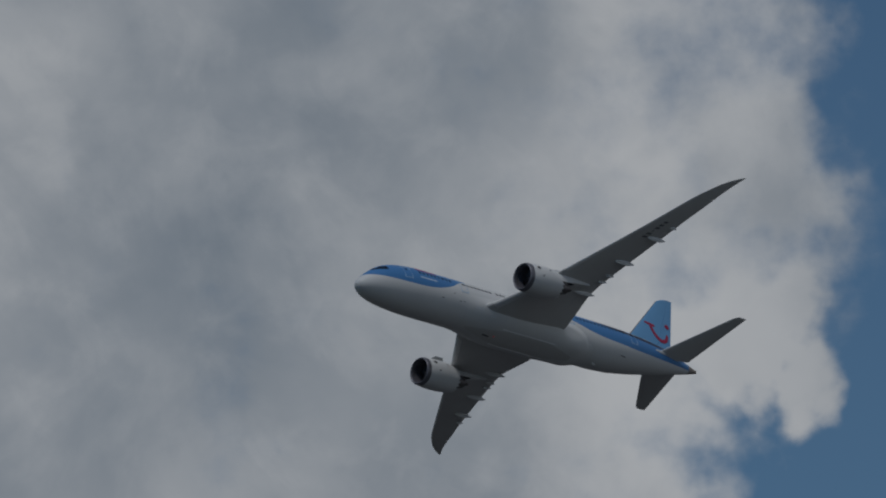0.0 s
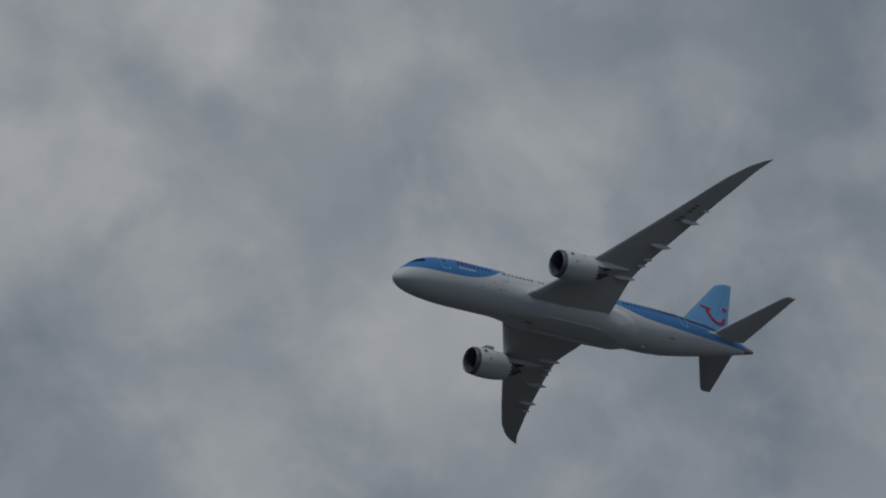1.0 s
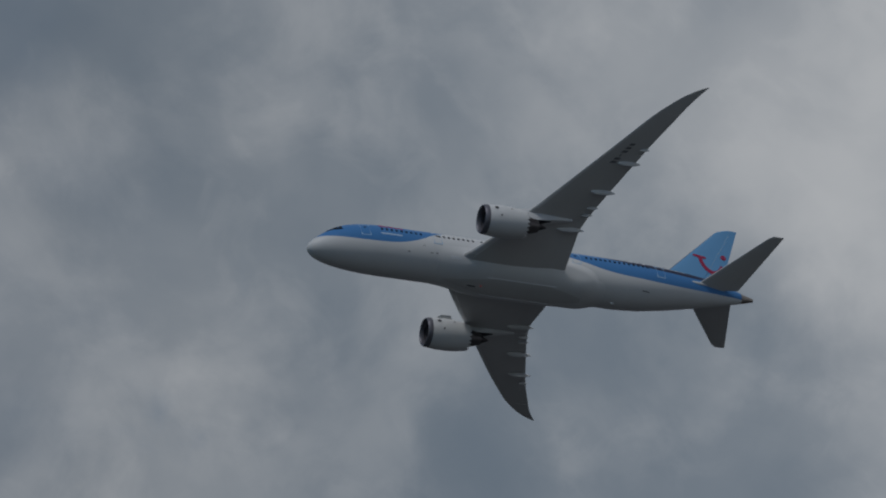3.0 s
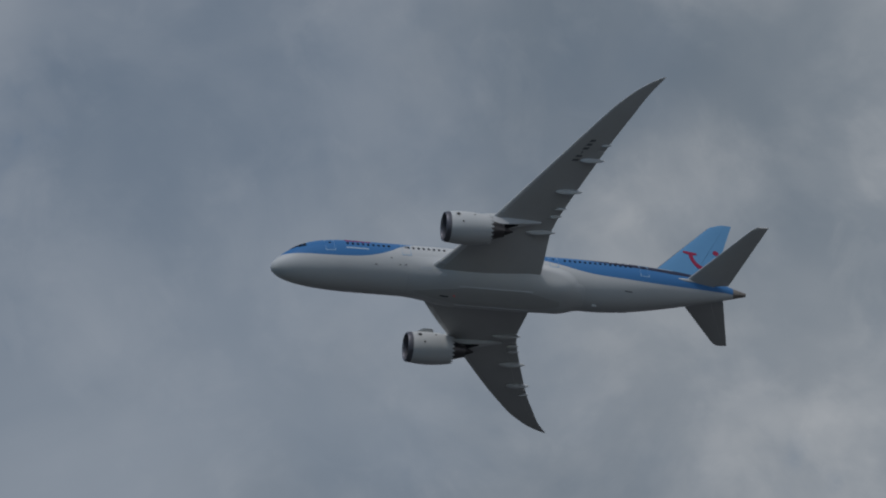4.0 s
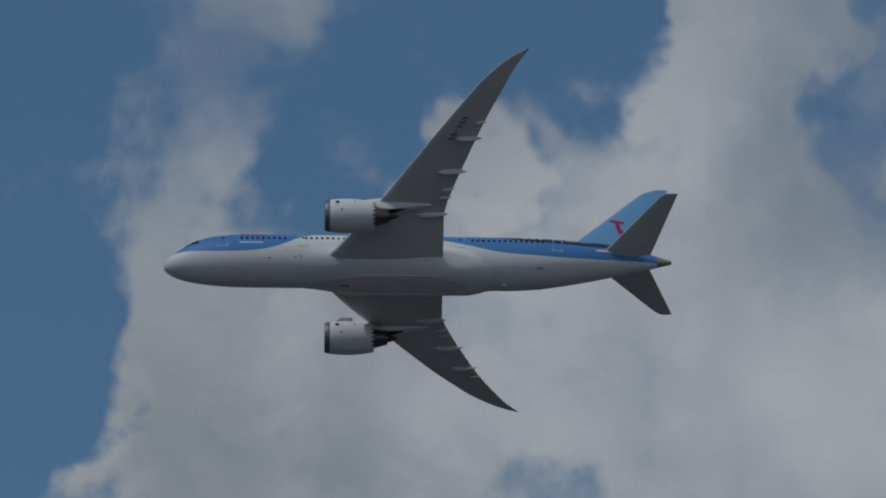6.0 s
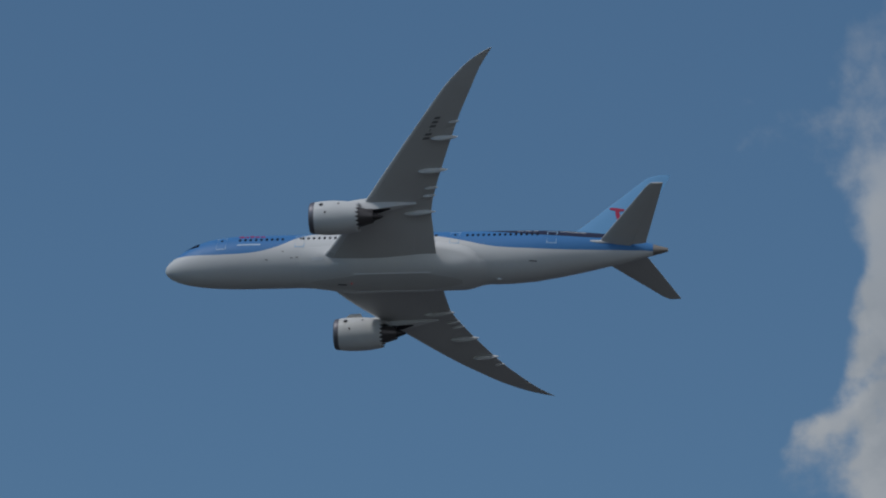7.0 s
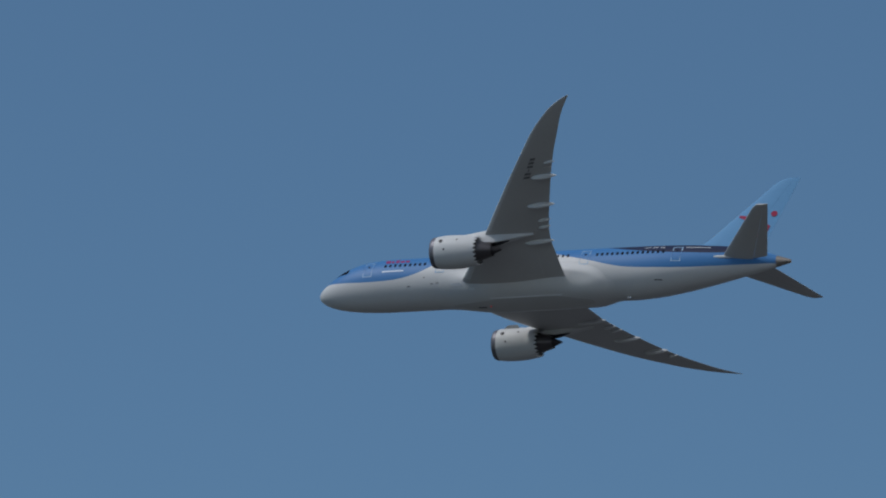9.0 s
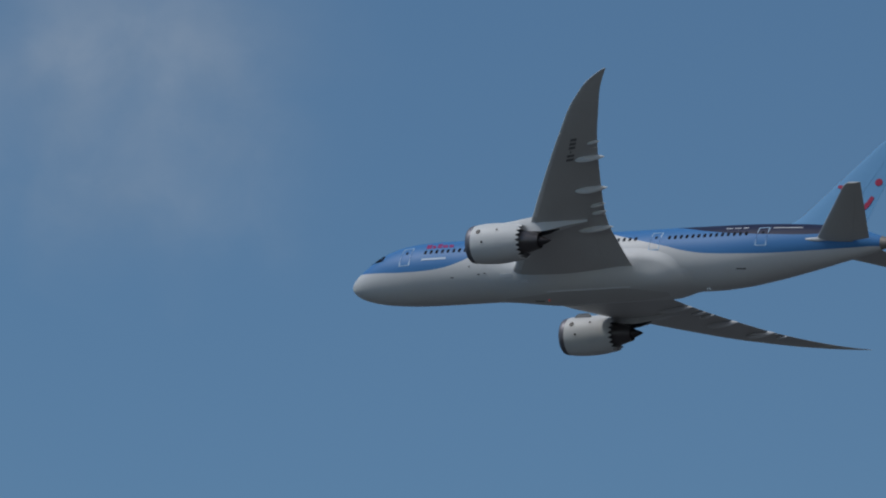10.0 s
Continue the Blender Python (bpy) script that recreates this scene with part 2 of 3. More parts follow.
BLUE_LINE = [(0, .6), (1.2, .05), (2.2, -.20), (4, -.45), (6.7, -.66), (9, -.66), (10.5, -.52), (12.2, -.12), (13.5, .42), (14.7, 1.2),
             (17, 2.6), (19, 4), (25.5, 4), (28, 2.2), (30.3, 1.35), (32.5, .72), (34, .30), (36, -.25), (38, -.58), (41, -.72), (44, -.70),
             (47, -.50), (52, 0.0), (54.5, .25), (57, .3)]
NAVY_LINE = [(0, 5), (31, 5), (33.5, 3.1), (35.5, 2.45), (38.3, 1.75), (41, 1.35), (44, 1.15), (48.8, 1.20), (50, 1.5), (51.2, 2.5), (53, 4), (57, 5)]
m_livery = livery()


# ---------------------------------------------------------------- mesh tools
def part(name, bm, mat, parent, label="", at=None, angle=35):
    mesh = bpy.data.meshes.new(name)
    bmesh.ops.recalc_face_normals(bm, faces=bm.faces)
    for face in bm.faces:
        face.smooth = True
    bm.to_mesh(mesh)
    bm.free()
    mesh.set_sharp_from_angle(angle=radians(angle))
    mesh.materials.append(mat)
    ob = new(name, mesh)
    ob.parent = parent
    if at is not None:
        ob.matrix_basis = at
    return tagged(ob, label=label)


def skin(rings, closed=True, ends=True):
    """A surface through rings of points."""
    bm = bmesh.new()
    rows = [[bm.verts.new(p) for p in ring] for ring in rings]
    n = len(rows[0])
    for a, b in zip(rows, rows[1:]):
        for i in range(n if closed else n - 1):
            j = (i + 1) % n
            bm.faces.new((a[i], a[j], b[j], b[i]))
    if ends and closed:
        bm.faces.new(rows[0])
        bm.faces.new(rows[-1])
    return bm


def glide(x, xs, ys):
    """Smooth interpolation through a table."""
    xs, ys = list(xs), list(ys)
    i = min(max(sum(1 for v in xs if v <= x) - 1, 0), len(xs) - 2)

    def slope(k):
        if k == 0 or k == len(xs) - 1:
            a, b = (0, 1) if k == 0 else (k - 1, k)
            return (ys[b] - ys[a]) / (xs[b] - xs[a])
        l, r = (ys[k] - ys[k - 1]) / (xs[k] - xs[k - 1]), (ys[k + 1] - ys[k]) / (xs[k + 1] - xs[k])
        return 0 if l * r <= 0 else 2 * l * r / (l + r)
    h = xs[i + 1] - xs[i]
    u = min(max((x - xs[i]) / h, 0), 1)
    return ((2 * u ** 3 - 3 * u * u + 1) * ys[i] + (u ** 3 - 2 * u * u + u) * h * slope(i)
            + (3 * u * u - 2 * u ** 3) * ys[i + 1] + (u ** 3 - u * u) * h * slope(i + 1))


NOSE = 26.0   # the nose lies this far ahead of the origin
BODY = [  # station from the nose, top, bottom, half width
    (0, -.80, -.80, .02), (.12, -.42, -1.13, .40), (.4, -.05, -1.43, .76), (1, .50, -1.80, 1.24), (2, 1.28, -2.14, 1.75),
    (3, 1.97, -2.36, 2.10), (4, 2.50, -2.51, 2.35), (5.5, 2.95, -2.65, 2.60), (7.5, 3.20, -2.74, 2.80), (9.5, 3.27, -2.76, 2.87),
    (13, 3.27, -2.76, 2.87), (20, 3.25, -2.76, 2.87), (30, 3.23, -2.76, 2.87), (35, 3.22, -2.80, 2.87), (38, 3.20, -2.86, 2.85), (41, 3.17, -2.66, 2.76),
    (44, 3.08, -2.20, 2.52), (47, 2.92, -1.62, 2.12), (50, 2.65, -.98, 1.60), (53, 2.0, -.30, .96), (54.6, 1.42, .10, .58),
    (56.2, .92, .52, .20)]


def body(s):
    cols = list(zip(*BODY))
    return [glide(s, cols[0], cols[k]) for k in (1, 2, 3)]


def on_body(s, angle, side=1, off=0.0):
    """A point of the hull: angle in radians up from its widest line."""
    top, bottom, wide = body(s)
    zc, h = (top + bottom) / 2, (top - bottom) / 2
    return Vector((NOSE - s, side * (wide + off) * math.cos(angle), zc + (h + off) * math.sin(angle)))


def angle_at(s, z):
    top, bottom, _ = body(s)
    return math.asin(max(-1, min(1, (z - (top + bottom) / 2) / ((top - bottom) / 2))))


def decal(s0, s1, z0, z1, side=1, off=.02, lean=0.0, cut=.0, ns=4, nz=4, thick=.03):
    """A thin plate that hugs the hull between two stations and two heights; cut rounds its corners."""
    rings = []
    for layer in (off, off - thick):
        rings.append([])
        outline = []
        for k in range(ns):
            outline.append((k / ns, 0))
        for k in range(nz):
            outline.append((1, k / nz))
        for k in range(ns):
            outline.append((1 - k / ns, 1))
        for k in range(nz):
            outline.append((0, 1 - k / nz))
        for u, v in outline:
            if cut:
                cu, cv = u - .5, v - .5
                g = max(abs(cu), abs(cv)) / max(1e-6, (abs(cu) ** 5 + abs(cv) ** 5) ** .2)
                u, v = .5 + cu * g, .5 + cv * g
            z = z0 + v * (z1 - z0)
            s = s0 + u * (s1 - s0) + lean * v
            rings[-1].append(on_body(s, angle_at(s, z), side, layer))
    return skin(rings)


def frame_ring(s0, s1, z0, z1, w, side=1, off=.025):
    """A thin rectangular outline on the hull."""
    bm = bmesh.new()
    for a, b, c, d in ((s0, s1, z0, z0 + w), (s0, s1, z1 - w, z1), (s0, s0 + w, z0 + w, z1 - w), (s1 - w, s1, z0 + w, z1 - w)):
        piece = decal(a, b, c, d, side, off)
        mesh = bpy.data.meshes.new("strip")
        piece.to_mesh(mesh)
        piece.free()
        bm.from_mesh(mesh)
        bpy.data.meshes.remove(mesh)
    return bm


def tube(profile, n=48, centre=(0, 0, 0)):
    """A body of revolution about x: profile of (x, radius)."""
    rings = []
    for x, r in profile:
        rings.append([Vector((centre[0] + x, centre[1] + r * math.cos(2 * math.pi * k / n), centre[2] + r * math.sin(2 * math.pi * k / n)))
                      for k in range(n)])
    return skin(rings, ends=False)


FOIL = [0, .004, .015, .035, .07, .12, .2, .3, .4, .5, .6, .7, .78, .85, .92, .97, 1.0]


def foil_half(u):
    return 5 * (.2969 * math.sqrt(u) - .126 * u - .3516 * u * u + .2843 * u ** 3 - .1036 * u ** 4)


def loft(sections, c0=0.0, c1=1.0, spanwise="y"):
    """A wing panel between two chord fractions. Sections: span, leading edge, trailing edge, height, thickness ratio, camber, rise of the nose."""
    us = sorted({c0, c1, *[u for u in FOIL if c0 < u < c1]})
    rings = []
    for span, lead, trail, z, thick, camber, rise in sections:
        chord = trail - lead
        up, low = [], []
        for u in us:
            mid = z + rise * (1 - u) * chord + camber * chord * 4 * u * (1 - u)
            half = thick * chord * foil_half(u) + .012
            s = NOSE - (lead + u * chord)
            for store, sign in ((up, 1), (low, -1)):
                h = mid + sign * half
                store.append(Vector((s, span, h)) if spanwise == "y" else Vector((s, sign * half, span)))
        rings.append(up + low[::-1])
    return skin(rings)


# ---------------------------------------------------------------- ground
def build_ground():
    n = 96
    rings = []
    for r in (40, 200, 800, 2400, 4800):
        rings.append([Vector((r * math.cos(2 * math.pi * k / n), r * math.sin(2 * math.pi * k / n), 0)) for k in range(n)])
    bm = skin(rings, ends=False)
    bmesh.ops.holes_fill(bm, edges=[e for e in bm.edges if e.is_boundary and (e.verts[0].co.length < 60)], sides=0)
    # Unseen ground, its even grey tuned for the light it throws on the undersides.
    bounce_grey = material("bounce_ground", (.083, .087, .092), .95, grime=.5, grain=.2, bump=.3)
    ob = part("ground", bm, bounce_grey, None)
    return tagged(ob, "flat worn grey airfield ground, unseen, bouncing light up onto the airliner", "ground", kind="structure")


build_ground()


# ---------------------------------------------------------------- airliner
def hull(plane):
    stations = [0, .03, .08, .15, .3, .5, .75] + [1 + .5 * k for k in range(18)] + [10.5 + 1.5 * k for k in range(17)] + \
               [36 + .75 * k for k in range(24)] + [54.6]
    ring = [2 * math.pi * k / 72 for k in range(72)]
    rows = []
    for s in stations:
        top, bottom, wide = body(s)
        zc, h = (top + bottom) / 2, (top - bottom) / 2
        rows.append([Vector((NOSE - s, wide * math.cos(a), zc + h * math.sin(a))) for a in ring])
    fuselage = part("fuselage", skin(rows), m_livery, plane, "white hull with blue nose and tail waves and navy spine")
    rows = []
    for s in (54.6, 55.0, 55.5, 55.9, 56.2):
        top, bottom, wide = body(s)
        zc, h = (top + bottom) / 2, (top - bottom) / 2
        rows.append([Vector((NOSE - s, wide * math.cos(a), zc + h * math.sin(a))) for a in ring[::3]])
    part("tail_cone", skin(rows), m_bronze, fuselage, "bare metal tail cone")
    return fuselage


def ease(v):
    v = min(1, max(0, v))
    return v * v * (3 - 2 * v)


def fairing_point(s, a, off=0.0):
    """The wing-to-body fairing swells out of the hull below its waist."""
    grow = ease((s - 15.2) / 6.8) * (1 - ease((s - 32.8) / 3.7) ** 1.5)
    low = -math.degrees(a) if math.cos(a) > 0 else 180 + math.degrees(a)
    # behind the wing the upper edge closes in a rounded lobe
    u = min(1, max(0, (s - 29.8) / 5.6))
    edge = 3 - 6 * ease((s - 27.5) / 2.5) + 40 * (1 - math.sqrt(1 - u * u))
    swell = ease((low - edge) / (26 - 4 * ease((s - 26) / 4))) * (.74 - .34 * ease((low - 40) / 50))
    swell *= 1 - .54 * ease((s - 29) / 4) * (1 - ease((low - 25) / 40))
    p = on_body(s, a, 1, .012 + off)
    top, bottom, _ = body(s)
    out = Vector((0, p.y, p.z - (top + bottom) / 2)).normalized()
    return p + out * (swell * grow - (.03 if swell * grow < .004 else 0))


def belly(plane):
    rows = [[fairing_point(15.2 + 22.0 * k / 95, radians(12 - 204 * i / 84)) for i in range(85)] for k in range(96)]
    fairing = part("belly_fairing", skin(rows, closed=False), m_livery, plane, "smooth white wing-to-body fairing")
    rows = []
    for k in range(25):
        s = 16.6 + 17.0 * k / 24
        half = 25.5 * min(1, ((k + .2) / 9) ** .7, ((24.6 - k) / 7) ** .6)
        line = [radians(-90 + half * (j / 8 - 1)) for j in range(17)]
        rows.append([fairing_point(s, a, .010) for a in line] + [fairing_point(s, a, -.03) for a in reversed(line)])
    part("keel_panel", skin(rows), m_grey, fairing, "grey painted keel panel")
    for side in (1, -1):
        edge = radians(-90 + side * 26)
        rows = []
        for k in range(15):
            s = 21.6 + 8.6 * k / 14
            rows.append([fairing_point(s, edge + side * w, o) for w, o in ((.02, .015), (-.016, .06), (-.02, -.02), (.02, -.02))])
        part("keel_seam", skin(rows), m_bar, fairing, "pale seam along the fairing")
        for a, b, lo, hi in ((16.9, 18.2, -37, -31), (18.3, 19.2, -27, -23), (19.2, 19.9, -46, -42)):
            rows = [[fairing_point(a + (b - a) * k / 4, radians(t), o) for t, o in ((lo, .02), (hi, .05), (hi, -.02), (lo, -.02))] for k in range(5)]
            rows = [[Vector((p.x, side * p.y, p.z)) for p in r] for r in rows]
            part("air_inlet", skin(rows), m_bar, fairing, "pale ram air inlet lip")
    for a, b in ((19.6, 20.6),):
        rows = [[fairing_point(a + (b - a) * k / 3, radians(t), o) for t, o in ((-95, .02), (-91, .02), (-91, -.02), (-95, -.02))] for k in range(4)]
        part("drain_panel", skin(rows), m_vent, fairing, "small dark belly panel")
    return fairing


WING_LEAD = [(0, 16.4), (2.9, 18.4), (6.5, 20.9), (10.3, 23.65), (14.6, 26.55), (19.9, 30.2), (22.9, 32.38), (25.6, 34.42), (27.0, 35.75),
             (28.2, 37.0), (29.1, 38.25), (29.6, 39.1), (29.9, 39.72)]
WING_TRAIL = [(0, 30.9), (2.9, 30.9), (8.0, 30.9), (9.6, 31.15), (11.5, 31.7), (15.2, 33.0), (19.6, 34.66), (22, 35.65), (24.8, 36.98), (27.5, 38.3), (29.0, 39.25), (29.9, 39.9)]
WING_RISE = [(0, -1.95), (3, -1.55), (8.7, -.12), (14.5, .95), (18.9, 1.8), (22, 2.5), (25, 3.25), (27.5, 3.95), (29.9, 4.68)]


def wing_section(y):
    lead, trail, z = [glide(y, *zip(*t)) for t in (WING_LEAD, WING_TRAIL, WING_RISE)]
    thick = max(.075, .125 - .0026 * y)
    return lead, trail, z, thick, .006, .04 - .10 * min(1, max(0, (y - 2.5) / 6)) if y < 20.9 else -.06 * (29.9 - y) / 9


def wing_span(a, b, n, side):
    return [(side * (a + (b - a) * k / n), *wing_section(a + (b - a) * k / n)) for k in range(n + 1)]


def wing(plane, side):
    box = part("wing", loft(wing_span(1.0, 26.0, 40, side), .07, .80), m_grey, plane, "grey swept wing curving upward")
    part("wing_tip", loft(wing_span(26.02, 29.9, 16, side)), m_grey, box, "raked grey wing tip")
    for a, b in ((3.6, 8.6), (11.3, 15.0), (15.05, 18.8), (18.85, 22.4), (22.45, 25.98)):
        part("slat", loft(wing_span(a, b, 6, side), 0, .068), m_lightgrey, box, "light grey leading edge slat")
    part("leading_edge", loft(wing_span(1.0, 3.57, 3, side), 0, .068), m_grey, box)
    part("leading_edge", loft(wing_span(8.63, 11.27, 4, side), 0, .068), m_grey, box)
    part("flap", loft(wing_span(2.0, 8.45, 8, side), .8012, 1), m_grey, box, "inboard flap")
    part("flaperon", loft(wing_span(8.5, 10.3, 4, side), .8012, 1), m_grey, box)
    part("flap", loft(wing_span(10.35, 20.0, 12, side), .8012, 1), m_grey, box, "outboard flap")
    part("aileron", loft(wing_span(20.05, 25.98, 8, side), .8012, 1), m_grey, box)
    for y, length, wide, deep, tail in ((8.7, 3.6, .25, .38, .50), (10.9, 1.5, .13, .22, .24), (12.0, 1.5, .13, .22, .24), (14.5, 3.3, .25, .40, .68), (18.9, 3.0, .23, .36, .68), (20.9, 1.3, .12, .18, .28)):
        lead, trail, z, *_ = wing_section(y)
        rows = []
        for k in range(13):
            u = k / 12
            r = math.sin(math.pi * min(1, max(0, u)) ** .8) ** .7 if 0 < u < 1 else .03
            s = trail + tail - length * (1 - u)
            zz = z - deep * .55 - .22 * (1 - u)
            rows.append([Vector((NOSE - s, side * y + wide * r * math.cos(2 * math.pi * i / 14), zz + deep * r * math.sin(2 * math.pi * i / 14))) for i in range(14)])
        part("flap_fairing", skin(rows), m_white, box, "canoe-shaped flap track fairing")
    if side > 0:   # dark lettering under the wing, as plain bars
        for k, skip in enumerate((0, 0, 1, 0, 0, 0)):
            y = 18.75 + .52 * k
            c0 = .35 if not skip else .40
            c1 = .50 if not skip else .43
            rows = []
            for yy in (y, y + .30):
                l2, t2, z2, th2, cam2, rise2 = wing_section(yy)
                ch = t2 - l2
                pts = []
                for u in (c0, (c0 + c1) / 2, c1):
                    h = z2 + rise2 * (1 - u) * ch + cam2 * ch * 4 * u * (1 - u) - th2 * ch * foil_half(u) - .012
                    pts.append((NOSE - l2 - u * ch, yy, h))
                rows.append([Vector((x, w, h - .03)) for x, w, h in pts] + [Vector((x, w, h + .01)) for x, w, h in pts[::-1]])
            part("lettering_bar", skin(rows), m_reg, box, "dark lettering bar")
    return box


def engine(plane, side):
    at = pose(NOSE - 17.85, side * 10.05, -2.05)
    nacelle = part("engine", tube([(-.6, 1.765), (-.85, 1.80), (-1.5, 1.87), (-2.4, 1.89), (-3.4, 1.86), (-4.3, 1.76), (-5.15, 1.62), (-5.15, 1.56), (-4.5, 1.5)], 64),
                   m_white, plane, "white turbofan nacelle with serrated nozzle", at)
    lip = []
    for k in range(13):
        a = math.pi * (k / 12 - .5)
        lip.append((-.6 + .6 * math.cos(a), 1.575 + .19 * math.sin(a)))
    part("intake_lip", tube(lip + [(-.7, 1.384)], 64), m_metal, nacelle, "bare metal intake lip")
    part("intake_duct", tube([(-.7, 1.384), (-.9, 1.375), (-1.25, 1.37), (-1.7, 1.4), (-1.72, .3)], 48), m_duct, nacelle)
    part("spinner", tube([(-1.0, .01), (-1.1, .12), (-1.3, .28), (-1.6, .42), (-1.7, .44)], 32), m_fan, nacelle)
    for k in range(18):
        a = 2 * math.pi * k / 18
        rows = []
        for r, w, tilt in ((.40, .16, .35), (.8, .20, .6), (1.2, .22, .85), (1.39, .22, .95)):
            c, d = math.cos(a), math.sin(a)
            t1 = Vector((math.cos(tilt), -math.sin(tilt) * d, math.sin(tilt) * c)) * w
            mid = Vector((-1.55, r * c, r * d))
            out = Vector((math.sin(tilt), math.cos(tilt) * d, -math.cos(tilt) * c)) * .02
            rows.append([mid - t1 + out, mid + t1 + out, mid + t1 - out, mid - t1 - out])
        part("fan_blade", skin(rows), m_fan, nacelle)
    # serrated fan nozzle
    n = 20
    outer, inner = [], []
    for k in range(n * 2):
        a = math.pi * k / n
        x = -5.15 - (.42 if k % 2 else .0)
        r = 1.62 - (.09 if k % 2 else .0)
        outer.append((a, x, r))
    bm = bmesh.new()
    ring = [[bm.verts.new((xx, (r + o) * math.cos(a), (r + o) * math.sin(a))) for a, x, r in outer for xx in [x]] for o in (0, -.05)]
    root = [[bm.verts.new((-5.12, (1.625 + o) * math.cos(a), (1.625 + o) * math.sin(a))) for a, x, r in outer] for o in (0, -.05)]
    m = len(outer)
    for i in range(m):
        j = (i + 1) % m
        bm.faces.new((root[0][i], root[0][j], ring[0][j], ring[0][i]))
        bm.faces.new((root[1][i], root[1][j], ring[1][j], ring[1][i]))
        bm.faces.new((ring[0][i], ring[0][j], ring[1][j], ring[1][i]))
    part("serrated_nozzle", bm, m_white, nacelle, "serrated rear edge of the fan cowl")
    part("core_cowl", tube([(-4.0, 1.22), (-5.2, 1.16), (-6.0, .98), (-6.6, .80), (-7.0, .70), (-7.0, .64), (-6.4, .6)], 48), m_core, nacelle, "dull metal core cowl")
    part("bypass_wall", tube([(-4.5, 1.5), (-4.5, 1.1)], 48), m_black, nacelle)
    part("exhaust_plug", tube([(-6.4, .56), (-7.0, .48), (-7.6, .28), (-8.1, .05), (-8.12, .0)], 32), m_burnt, nacelle, "burnt conical exhaust plug")
    # pylon
    rows = []
    for x, low, high, w in ((-1.9, 1.80, 1.90, .05), (-2.6, 1.7, 1.95, .22), (-4.0, 1.5, 2.0, .38), (-5.2, .9, 2.12, .50), (-6.4, .75, 2.3, .52), (-7.6, .84, 2.3, .56),
                            (-9.0, 1.16, 2.2, .44), (-10.4, 1.46, 2.1, .24), (-11.6, 1.66, 1.95, .06)):
        rows.append([Vector((x, w * sy, z)) for sy, z in ((-.7, low), (-1.1, low * .6 + high * .4), (-1, high), (1, high), (1.1, low * .6 + high * .4), (.7, low))])
    part("pylon", skin(rows), m_white, nacelle, "grey engine pylon")
    rows = []
    for x, low, high, w in ((-5.3, .5, .9, .36), (-6.4, .55, .86, .40), (-7.6, .74, .98, .36), (-8.8, 1.1, 1.22, .18)):
        rows.append([Vector((x, w * sy, z)) for sy, z in ((-1, low + .08), (-1, high), (1, high), (1, low + .08), (.5, low), (-.5, low))])
    part("heat_shield", skin(rows), m_darkmetal, nacelle, "dark heat shield under the pylon")
    # strake and cowl marks
    strake = skin([[Vector((-1.3 - x, -side * (1.86 + h) * math.cos(.75) + o, (1.86 + h) * math.sin(.75))) for x, h in ((0, 0), (.5, .38), (1.7, .42), (1.9, 0))] for o in (-.02, .02)])
    part("strake", strake, m_white, nacelle)
    for face in (1, -1):
        for x, turn, size in ((-1.4, .22, .24), (-3.3, .28, .10), (-1.9, -.35, .11)):
            rows = [[Vector((x + size * math.cos(2 * math.pi * i / 12), face * (1.885 + o) * math.cos(turn + size / 1.88 * math.sin(2 * math.pi * i / 12)), (1.885 + o) * math.sin(turn + size / 1.88 * math.sin(2 * math.pi * i / 12)))) for i in range(12)] for o in (.0, .02)]
            part("cowl_mark", skin(rows), m_dark_bar, nacelle, "small dark round cowl mark")
    return nacelle


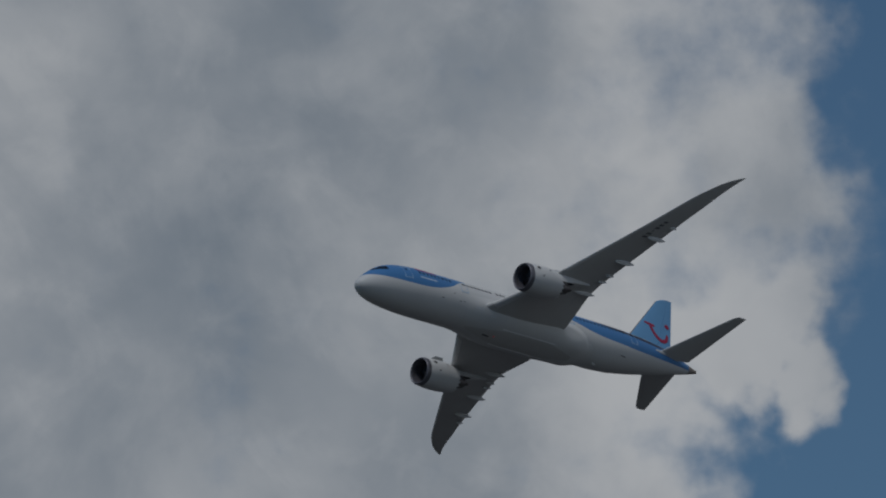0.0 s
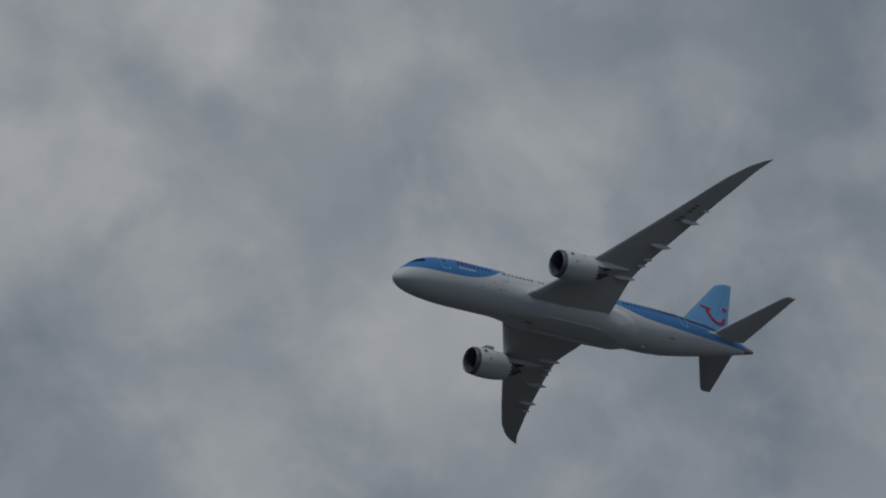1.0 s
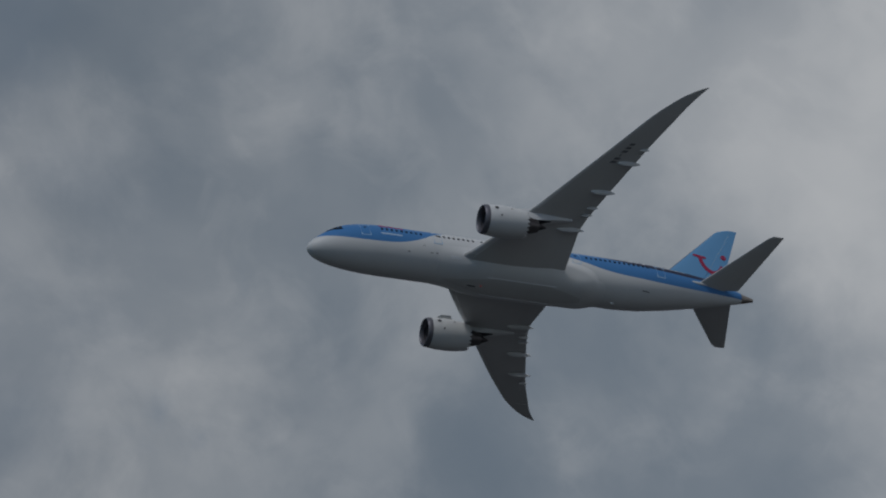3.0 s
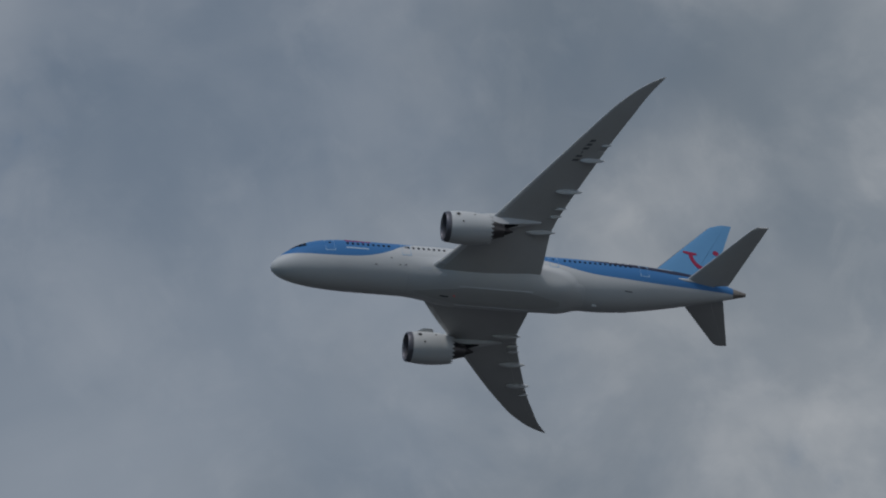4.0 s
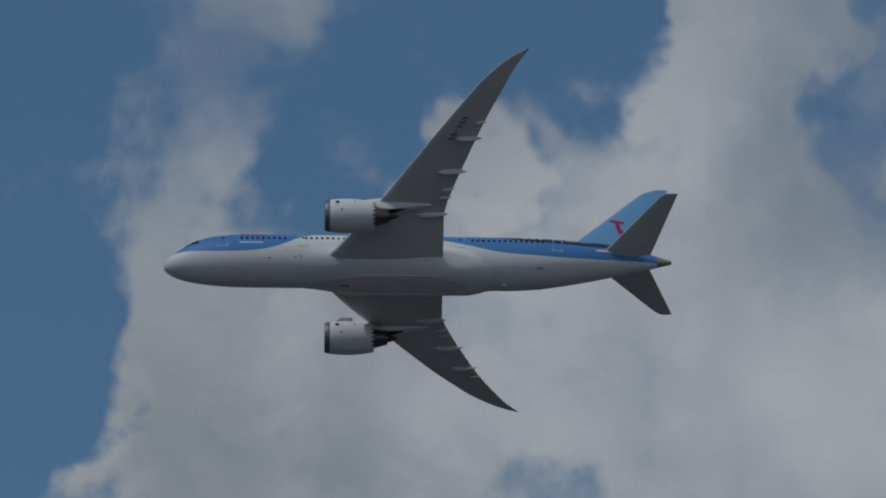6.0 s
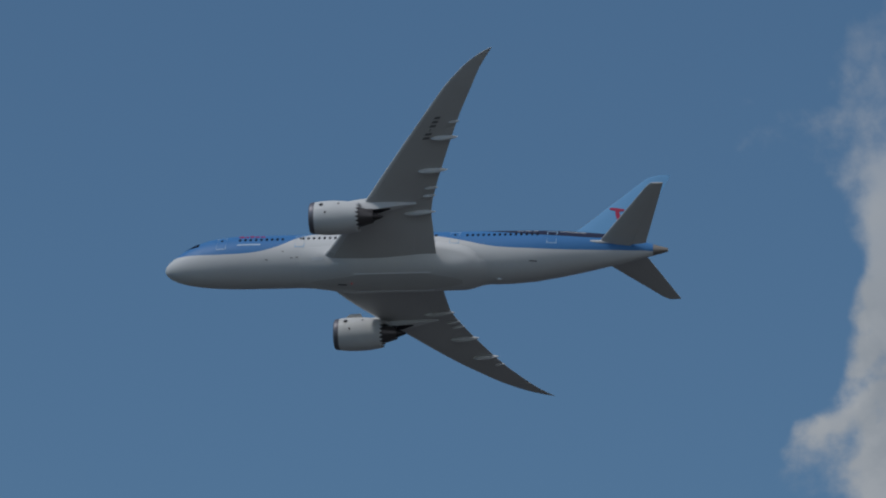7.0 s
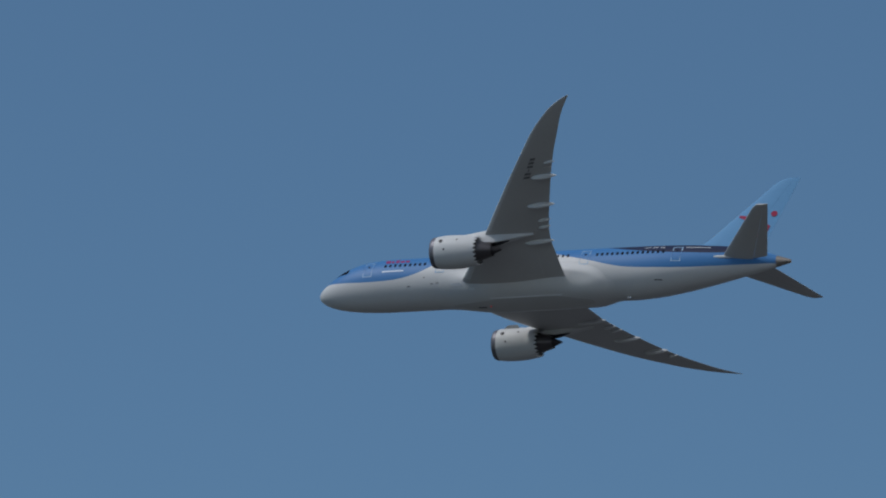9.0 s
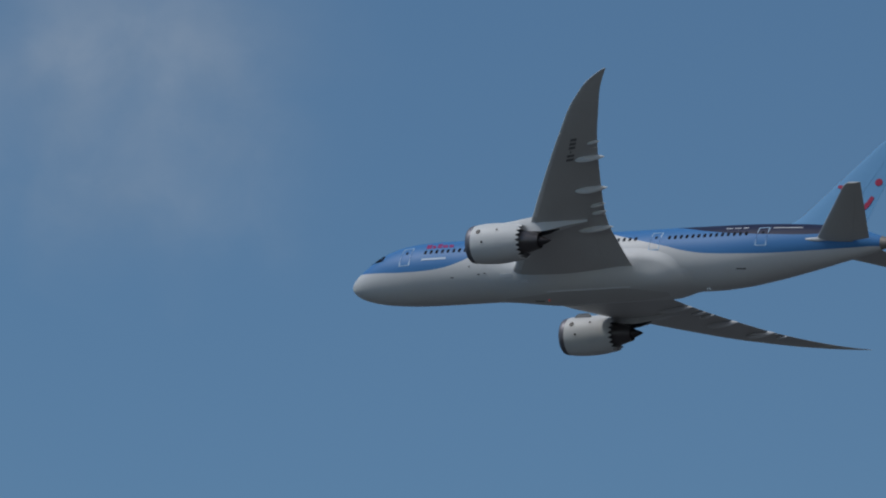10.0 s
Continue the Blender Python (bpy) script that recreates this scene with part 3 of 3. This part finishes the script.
def tail(plane):
    for side in (1, -1):
        def at(k):
            y = .3 + (9.95 - .3) * k
            lead = 47.7 + (54.7 - 47.7) * (y - .3) / 9.2 + (.25 * max(0, (y - 9.3) / .65) ** 2)
            trail = 53.55 + (56.6 - 53.55) * (y - .3) / 9.65
            return (side * y, lead, trail, .60 + .145 * (y - .3), .09, -.008, 0)
        ks = [k / 20 for k in range(19)] + [.925, .95, .97, .985, 1]
        stab = part("tailplane", loft([at(k) for k in ks], 0, .70), m_grey, plane, "grey swept tailplane")
        part("elevator", loft([at(k) for k in ks if k > .08], .705, 1), m_grey, stab, "grey elevator")
    for side in (1, -1):
        rows = []
        for k in range(11):
            u = k / 10
            r = max(.04, math.sin(math.pi * u) ** .6)
            rows.append([Vector((NOSE - 47.4 - 2.6 * u, side * (1.95 - .33 * u) + .17 * r * math.cos(2 * math.pi * i / 14), .62 + .2 * r * math.sin(2 * math.pi * i / 14))) for i in range(14)])
        part("root_fairing", skin(rows), m_white, plane, "pale tailplane root fairing")
    def fin_at(z):
        lead = 46.2 + (z - 4.1) * .985 - max(0, 3.9 - z) ** 2 * .7
        if z > 10.9:
            lead += (z - 10.9) ** 2 * 1.9
        return (z, lead, 53.1 + (z - 4.0) * .365, 0, .095, 0, 0)
    zs = [2.0, 2.3, 2.6, 3.0, 3.4, 3.9, 5, 6, 7, 8, 9, 10, 10.6, 10.9, 11.15, 11.4, 11.6]
    fin = part("fin", loft([fin_at(z) for z in zs], .022, .68, "z"), m_finblue, plane, "light blue fin with a red emblem")
    part("leading_edge", loft([fin_at(z) for z in zs if z > 2.5], 0, .0215, "z"), m_edge, fin, "dark leading edge of the fin")
    part("rudder", loft([fin_at(z) for z in zs if z >= 2.6], .685, 1, "z"), m_finblue, fin, "light blue rudder")

    def fin_half(s, z):
        _, lead, trail, *_r = fin_at(z)
        u = min(1, max(0, (s - lead) / (trail - lead)))
        return .095 * (trail - lead) * foil_half(u) + .012

    def emblem(points, width, side, name):
        left, right = [], []
        for i, (s, z, w) in enumerate(points):
            a, b = points[max(0, i - 1)], points[min(len(points) - 1, i + 1)]
            d = Vector((b[0] - a[0], b[1] - a[1])).normalized()
            left.append((s - d.y * w * width, z + d.x * w * width))
            right.append((s + d.y * w * width, z - d.x * w * width))
        rows = []
        for (s1, z1), (s2, z2) in zip(left, right):
            rows.append([Vector((NOSE - s, side * (fin_half(s, z) + o), z)) for (s, z), o in (((s1, z1), .05), ((s2, z2), .05), ((s2, z2), .0), ((s1, z1), .0))])
        part(name, skin(rows), m_red, fin, "red emblem stroke")
    for side in (1, -1):
        spine = [(50.25, 6.35, .8), (50.32, 5.75, .85), (50.55, 5.1, .9), (50.95, 4.55, 1), (51.45, 4.25, 1.05), (51.95, 4.25, 1), (52.4, 4.5, .9), (52.75, 4.95, .8), (52.98, 5.5, .65)]
        emblem(spine, .27, side, "emblem_curve")
        emblem([(49.4, 6.72, .7), (49.9, 6.55, 1), (50.5, 6.42, 1), (51.0, 6.4, .7)], .20, side, "emblem_bar")
        dot = [(53.4 + .36 * math.cos(2 * math.pi * i / 20), 6.95 + .36 * math.sin(2 * math.pi * i / 20)) for i in range(20)]
        part("emblem_dot", skin([[Vector((NOSE - s, side * (fin_half(s, z) + o), z)) for s, z in dot] for o in (.05, .0)]), m_red, fin, "red emblem dot")


def cabin(fuselage):
    for side in (1, -1):
        for first, last, z in ((8.5, 13.6, 1.05), (15.6, 20.4, 1.12), (20.9, 31.0, 1.12), (34.0, 42.0, 1.05)):
            s = first
            while s <= last:
                part("cabin_window", decal(s, s + .28, z, z + .44, side, .015, cut=1), m_glass, fuselage)
                s += .60
        for s, w in ((6.0, 1.15), (14.9, 1.05), (32.2, 1.1), (43.0, 1.1)):
            door = part("passenger_door", frame_ring(s, s + w, -.05, 2.0, .09, side), m_outline, fuselage, "pale outlined passenger door")
            part("door_window", decal(s + w * .4, s + w * .62, 1.2, 1.5, side, .015, cut=1), m_glass, door)
        part("lettering_bar", decal(8.4, 11.0, .36, .56, side), m_palebar, fuselage, "pale blue lettering bar")
        part("lettering_bar", decal(39.6, 40.3, 2.0, 2.09, side), m_bar, fuselage, "white lettering bar")
        part("lettering_bar", decal(40.5, 41.15, 1.99, 2.08, side), m_bar, fuselage, "white lettering bar")
        part("lettering_bar", decal(41.4, 41.9, 1.97, 2.09, side), m_bar, fuselage, "white lettering bar")
        part("lettering_bar", decal(44.4, 47.2, 1.9, 1.99, side), m_bar, fuselage, "white lettering bar")
        for k, (a, b) in enumerate(((8.55, 9.1), (9.25, 9.6), (9.75, 10.2), (10.35, 10.85), (11.0, 11.45))):
            part("name_stroke", decal(a, b, 1.72, 2.12 + (.22 if k in (0, 2) else 0), side, lean=-.18), m_name, fuselage, "red painted name stroke")
        for s, z, w in ((15.0, -.05, .9), (11.6, -1.45, .35), (14.45, -1.3, .25), (15.1, -1.25, .25), (13.5, -.58, .2), (41.1, -1.95, .9)):
            part("hull_vent", decal(s, s + w, z, z + .08, side), m_vent, fuselage, "small dark hull vent")
        for a, b, z0, z1 in ((2.25, 3.0, .95, 1.3), (3.05, 3.9, .85, 1.55)):
            part("cockpit_window", decal(a, b, z0, z1, side, .045, ns=8, nz=8), m_glass, fuselage, "dark cockpit pane")


def airliner():
    plane = tagged(new("airliner"), "white and blue twin-engine airliner banking in flight", "aeroplane")
    fuselage = hull(plane)
    fairing = belly(plane)
    for side in (1, -1):
        wing(plane, side)
        engine(plane, side)
    tail(plane)
    cabin(fuselage)
    rows = [[Vector((NOSE - 21.2 + .08 * r * math.cos(2 * math.pi * i / 14), .1 + .07 * r * math.sin(2 * math.pi * i / 14), -3.13 - h)) for i in range(14)] for r, h in ((1, 0), (.95, .08), (.6, .15), (.05, .18))]
    part("beacon", skin(rows), m_beacon, fairing, "red glowing anti-collision beacon")
    for s, side, tall in ((37.6, .12, .26),):
        top, low, _ = body(s)
        rows = [[Vector((NOSE - s - x + h * -.5, side + o, low + .03 - h)) for x, o in ((-.22, 0), (0, .035), (.25, 0), (0, -.035))] for h in (0, tall)]
        part("antenna", skin(rows), m_white, fuselage, "small white blade antenna")
    return plane


plane = airliner()


def motions():
    walk(plane, [(t, pose(x, y, z, roll, pitch, heading)) for t, x, y, z, roll, pitch, heading in FLIGHT_ROWS])


motions()
